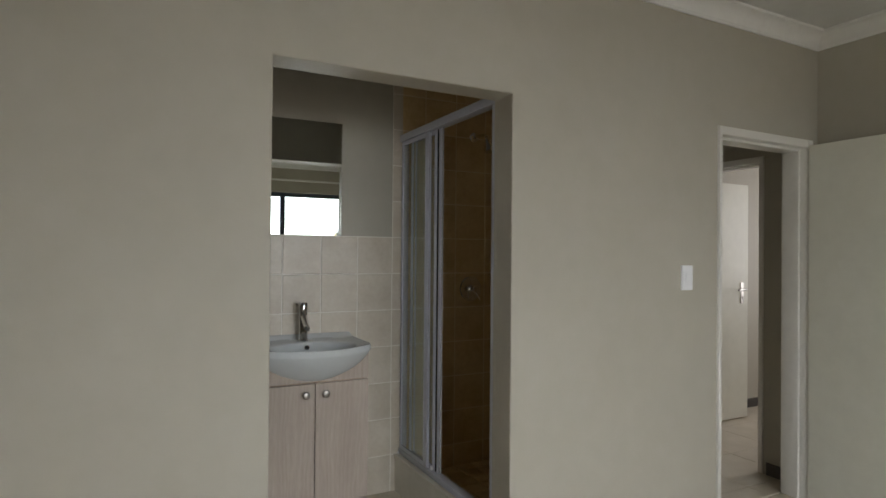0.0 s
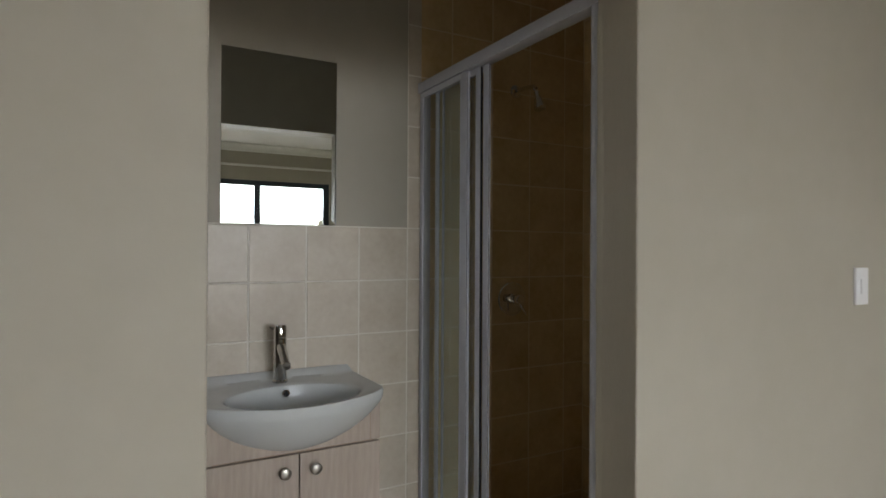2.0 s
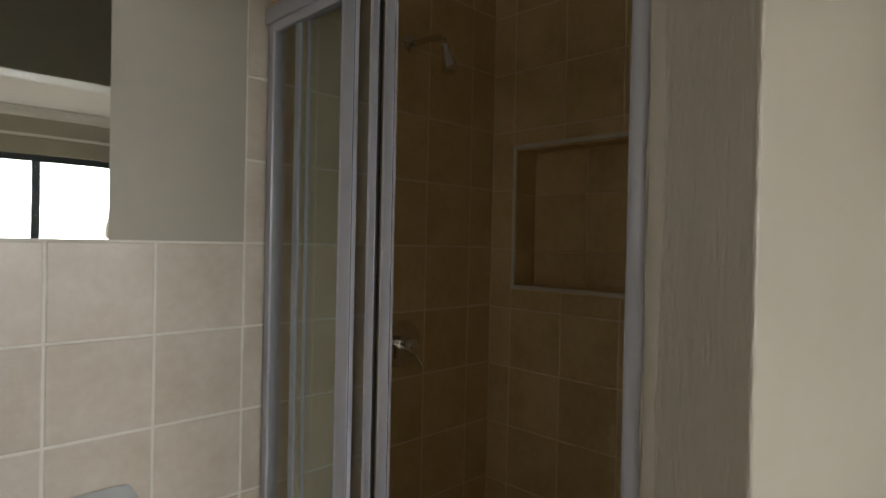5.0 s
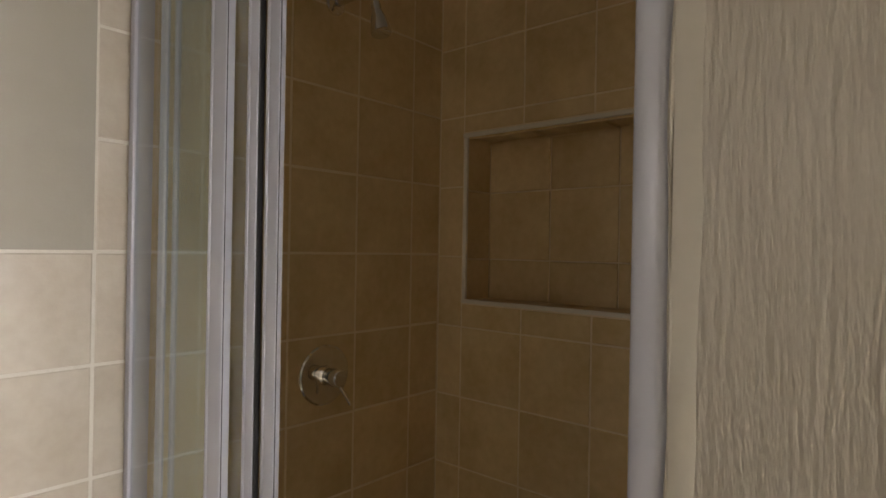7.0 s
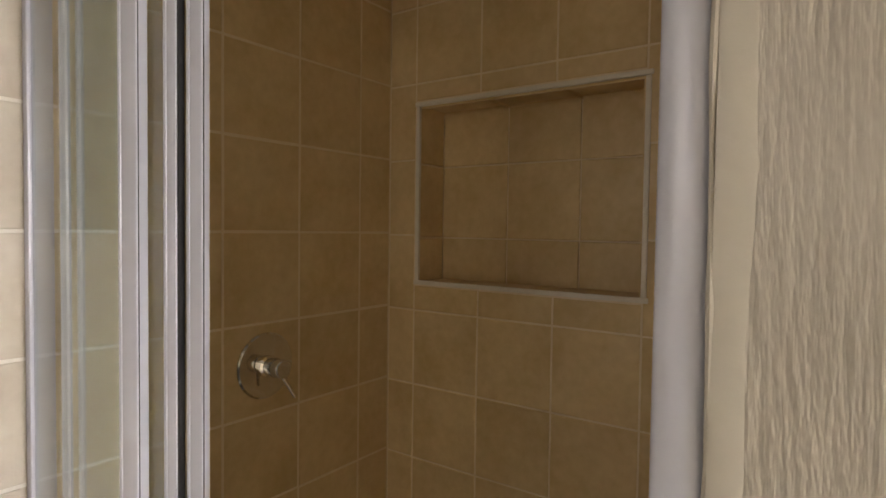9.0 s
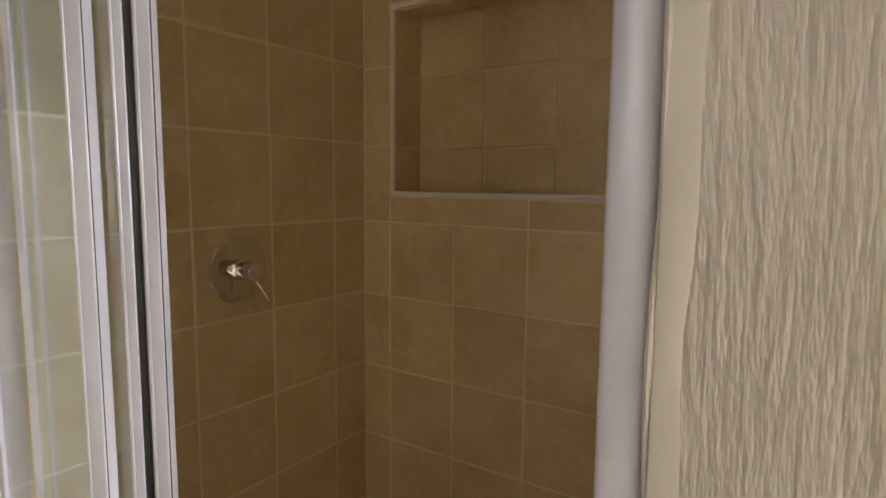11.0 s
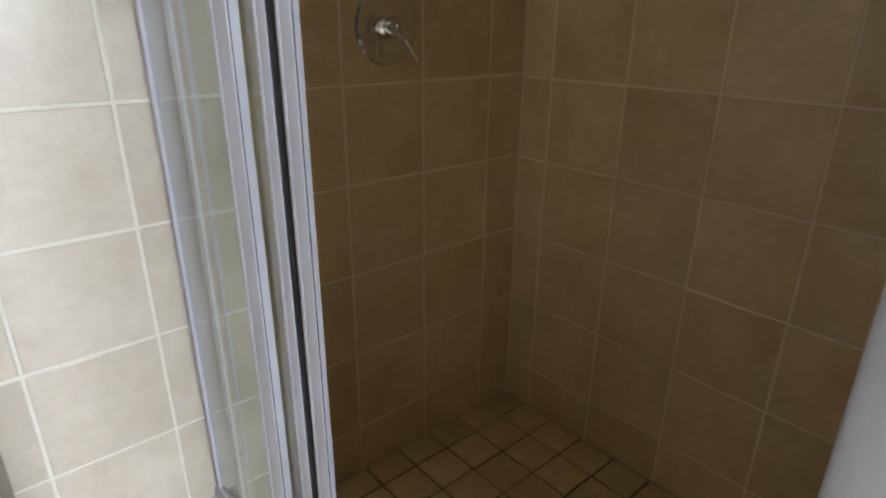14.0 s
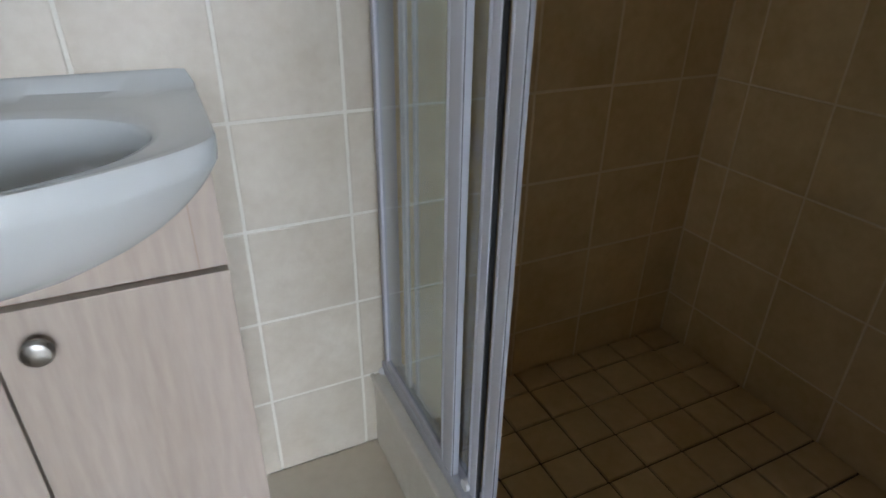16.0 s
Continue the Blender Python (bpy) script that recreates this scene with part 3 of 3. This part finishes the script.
part("hole", lathe(bmesh.new(), [(0, 0.0012), (0.0096, 0.0012), (0.0096, -0.004), (0, -0.004)], (VX + 0.006, -0.142, RIM - 0.032), (0, -0.95, 0.30), 24), HOLE, over)
part("waste", lathe(bmesh.new(), [(0, 0.004), (0.020, 0.003), (0.030, 0.0), (0.030, -0.004), (0, -0.004)], (VX, CY + BYC, RIM - 0.121), n=28), CHROME, basin, "chrome waste", True)

# tap
tap = thing("basin_tap", "chrome single lever mixer tap standing on the basin", "tap", (VX, -0.086, 0.885))
part("body", lathe(bmesh.new(), [(0, 0), (0.026, 0), (0.026, 0.006), (0.0225, 0.010), (0.0215, 0.150), (0, 0.151)], (VX, -0.086, RIM - 0.003), n=36), CHROME, tap, smooth=True)
cap = part("lever", lathe(bmesh.new(), [(0, 0.1535), (0.0225, 0.1535), (0.0225, 0.188), (0.020, 0.194), (0, 0.196)], (VX, -0.086, RIM - 0.003), n=36), CHROME, tap, smooth=True)
part("grip", tube(bmesh.new(), [(VX - 0.012, -0.080, RIM + 0.172), (VX - 0.024, -0.070, RIM + 0.177), (VX - 0.030, -0.066, RIM + 0.182)], [0.005, 0.0045, 0.004], 12), CHROME, cap, smooth=True)
spout = part("spout", tube(bmesh.new(), [(VX, -0.090, RIM + 0.122), (VX, -0.125, RIM + 0.100), (VX, -0.168, RIM + 0.068)], [0.0165, 0.0155, 0.0135], 20), CHROME, tap, smooth=True)
part("aerator", lathe(bmesh.new(), [(0, 0), (0.0115, 0), (0.0125, 0.004), (0.0125, 0.012), (0, 0.012)], (VX, -0.170, RIM + 0.058), (0, -0.35, 1), 20), STEEL, spout, smooth=True)

# mirror with a bevelled rim, resting on the tiles' top edge
mir = thing("mirror", "frameless rectangular wall mirror above the washbasin", "mirror", (-0.5, -0.004, ROW + 0.003))
MX0, MX1, MZ0, MZ1 = -0.702, -0.300, ROW + 0.003, ROW + 0.603
bm = bmesh.new()
q = [[bm.verts.new((x, y - 0.019 * (x - MX0), z)) for x, z in ((MX0 + i, MZ0 + i), (MX1 - i, MZ0 + i), (MX1 - i, MZ1 - i), (MX0 + i, MZ1 - i))] for i, y in ((0, -0.0012), (0, -0.0048), (0.018, -0.0051))]
for a, b in zip(q, q[1:]):
    for k in range(4):
        bm.faces.new((a[k], a[(k + 1) % 4], b[(k + 1) % 4], b[k]))
bm.faces.new(q[2])
bm.faces.new(q[0][::-1])
part("glass", bm, MIRROR, mir)

# towel ring
ringx, ringz = -0.905, 1.24
tr = thing("towel_ring", "chrome towel ring fixed to the tiled wall", "towel ring", (ringx, 0, 1.32))
part("mount", lathe(bmesh.new(), [(0, 0), (0.026, 0), (0.026, 0.006), (0.012, 0.012), (0.011, 0.045), (0.015, 0.050), (0, 0.054)], (ringx, 0, 1.315), (0, -1, 0), 28), CHROME, tr, smooth=True)
part("ring", tube(bmesh.new(), [(ringx + 0.08 * math.sin(a), -0.044, ringz + 0.08 * math.cos(a)) for a in [2 * math.pi * k / 64 for k in range(64)]], 0.005, 12, True), CHROME, tr, smooth=True)

# ---------------------------------------------------------------- tiles, one by one
tile_meshes = {}


def tile_mesh(w, h, u, v, nrm, material, thick=0.0075, soft=0.0028):
    key = (round(w, 3), round(h, 3), tuple(u), tuple(v), material.name, thick)
    if key not in tile_meshes:
        u, v, nrm = Vector(u), Vector(v), Vector(nrm)
        pts = []
        for inset, d in ((0, -thick), (0, -soft * 0.8), (soft * 0.4, -soft * 0.22), (soft, 0)):
            a, b = w / 2 - inset, h / 2 - inset
            pts += [u * (sx * a) + v * (sy * b) + nrm * d for sx, sy in ((-1, -1), (1, -1), (1, 1), (-1, 1))]
        faces = [(r * 4 + k, r * 4 + (k + 1) % 4, r * 4 + 4 + (k + 1) % 4, r * 4 + 4 + k) for r in range(3) for k in range(4)] + [(12, 13, 14, 15)]
        if u.cross(v).dot(nrm) < 0:
            faces = [f[::-1] for f in faces]
        me = bpy.data.meshes.new("tile")
        me.from_pydata([tuple(p) for p in pts], [], faces)
        me.materials.append(material)
        tile_meshes[key] = me
    return tile_meshes[key]


def lay(parent, origin, u, v, nrm, us, vs, material=TILE, joint=0.005, hole=None, name="tile", keep=None, uneven=0.0005):
    """Tiles between the joint lines us and vs (metres along u and v from origin), each with its front on the plane through origin."""
    o, U, V, N = Vector(origin), Vector(u), Vector(v), Vector(nrm)
    for a0, a1 in zip(us, us[1:]):
        for b0, b1 in zip(vs, vs[1:]):
            spans = [(b0, b1)]
            if hole and a0 >= hole[0] - 1e-3 and a1 <= hole[1] + 1e-3:
                spans = [(lo, hi) for lo, hi in ((b0, min(b1, hole[2])), (max(b0, hole[3]), b1)) if hi - lo > 0.012]
            for lo, hi in spans:
                w, h = a1 - a0 - joint, hi - lo - joint
                if w < 0.004 or h < 0.004 or (keep and not keep((a0 + a1) / 2, (lo + hi) / 2)):
                    continue
                ob = new(name, tile_mesh(w, h, u, v, nrm, material))
                ob.location = o + U * ((a0 + a1) / 2) + V * ((lo + hi) / 2) + N * random.uniform(-uneven, uneven)
                ob.parent = parent


def lines(start, stop, step, anchor):
    """Joint lines from start to stop, step apart, one of them at anchor."""
    k = math.ceil((start - anchor) / step - 1e-6)
    out = [start]
    while anchor + k * step < stop - 1e-6:
        if anchor + k * step > start + 0.012:
            out.append(anchor + k * step)
        k += 1
    return out + [stop]


X, Y, Z = (1, 0, 0), (0, 1, 0), (0, 0, 1)
rows_low = [-0.006, *lines(0, ROW, T, ROW)[1:]]
rows_all = [-0.006, *lines(0, CEILING, T, ROW)[1:]]
lay(wall_splashback, (0, 0, 0), X, Z, (0, -1, 0), lines(-1.75, 0, T, 0), rows_low)
lay(wall_splashback, (0, 0, 0), X, Z, (0, -1, 0), [0, 0.0625], rows_all)
# from here into the shower the tile colour carries the bounced light
lay(wall_splashback, (0, 0, 0), X, Z, (0, -1, 0), [0.0575, *lines(T, WX, T, 0)], rows_all, material=BOUNCETILE, joint=0.0036)
cols_r = [-BACK - 0.008, 0.907, 0.703, 0.4985, 0.294, 0.09, 0.0][::-1]
lay(wall_niche, (WX, 0, 0), (0, -1, 0), Z, (-1, 0, 0), cols_r, [z - 0.006 if 0 < z < CEILING else z for z in rows_all], material=BOUNCETILE, joint=0.0036, hole=(0.09, 0.71, NZ0 - 0.008, NZ1 + 0.008))
lay(wall_bedroom, (0, BACK + 0.008, 0), X, Z, (0, 1, 0), lines(0.087, WX, T, 0), rows_all, material=BOUNCETILE, joint=0.0036)
# inside the niche
nx = WX + ND
ncol = [-NY0, 0.310, 0.513, -NY1]
nrow = [NZ0, 1.407, 1.606, NZ1]
lay(wall_niche, (nx, 0, 0), (0, -1, 0), Z, (-1, 0, 0), ncol, nrow, material=BOUNCETILE, joint=0.0036)
lay(wall_niche, (0, NY0 - 0.004, 0), X, Z, (0, -1, 0), [WX + 0.004, nx], nrow, material=BOUNCETILE)
lay(wall_niche, (0, NY1 + 0.004, 0), X, Z, (0, 1, 0), [WX + 0.004, nx], nrow, material=BOUNCETILE)
lay(wall_niche, (0, 0, NZ0 + 0.004), X, (0, -1, 0), (0, 0, 1), [WX + 0.004, nx], ncol, material=BOUNCETILE, joint=0.002)
lay(wall_niche, (0, 0, NZ1 - 0.004), X, (0, -1, 0), (0, 0, -1), [WX + 0.004, nx], ncol, material=BOUNCETILE, joint=0.002)
for y0, y1, z0, z1 in ((NY1 - 0.010, NY0 + 0.010, NZ0 - 0.006, NZ0 + 0.006), (NY1 - 0.010, NY0 + 0.010, NZ1 - 0.006, NZ1 + 0.006), (NY0 - 0.006, NY0 + 0.006, NZ0 + 0.006, NZ1 - 0.006), (NY1 - 0.006, NY1 + 0.006, NZ0 + 0.006, NZ1 - 0.006)):
    part("edge_trim", box(WX - 0.004, WX + 0.006, y0, y1, z0, z1, 0.003), TRIM, wall_niche, "cream tile edge trim")
# shower floor, kerb
shower_floor = bpy.data.objects["shower_base"]
lay(shower_floor, (0, 0, 0.075), X, (0, -1, 0), Z, lines(KX1, WX - 0.003, 0.104, 0.828), lines(0.003, -BACK - 0.01, 0.104, 0.079), material=BOUNCETILE, joint=0.006, uneven=0.0008)
lay(kerb, (KX0, 0, 0), (0, -1, 0), Z, (-1, 0, 0), lines(0.002, -BACK - 0.003, 0.33, 0.33), [0.0, KZ - 0.006], material=TILE)
lay(kerb, (0, 0, KZ), X, (0, -1, 0), Z, [KX0 + 0.006, KX1], lines(0.002, -BACK - 0.003, 0.33, 0.25), material=TILE)
part("edge_trim", box(KX0 - 0.002, KX0 + 0.007, BACK + 0.003, -0.002, KZ - 0.007, KZ + 0.002, 0.003), TRIM, kerb, "pale edge strip")
# room floors
lay(floor, (0, 0, 0), X, Y, Z, lines(-1.75, 0.028, 0.42, -0.31), lines(-1.0, 0.0, 0.42, -0.33), material=FLOORTILE, joint=0.003)
lay(floor, (0, 0, 0), X, Y, Z, lines(-2.1, 2.075, 0.42, 0.0), lines(-5.0, FRONT, 0.42, FRONT), material=FLOORTILE, joint=0.003)
lay(floor, (0, 0, 0), X, Y, Z, lines(1.285, 1.975, 0.42, 1.45), [FRONT, BACK], material=FLOORTILE, joint=0.003)
lay(floor, (0, 0, 0), X, Y, Z, [JL, -0.42, JR], [FRONT, BACK], material=FLOORTILE, joint=0.003)
lay(floor, (0, 0, 0), X, Y, Z, lines(1.20, 5.0, 0.42, 1.45), lines(-1.0, 0.27, 0.42, -0.45), material=FLOORTILE, joint=0.003, keep=lambda a, b: not 2.14 < a < 2.27 or -0.75 < b < 0.08)
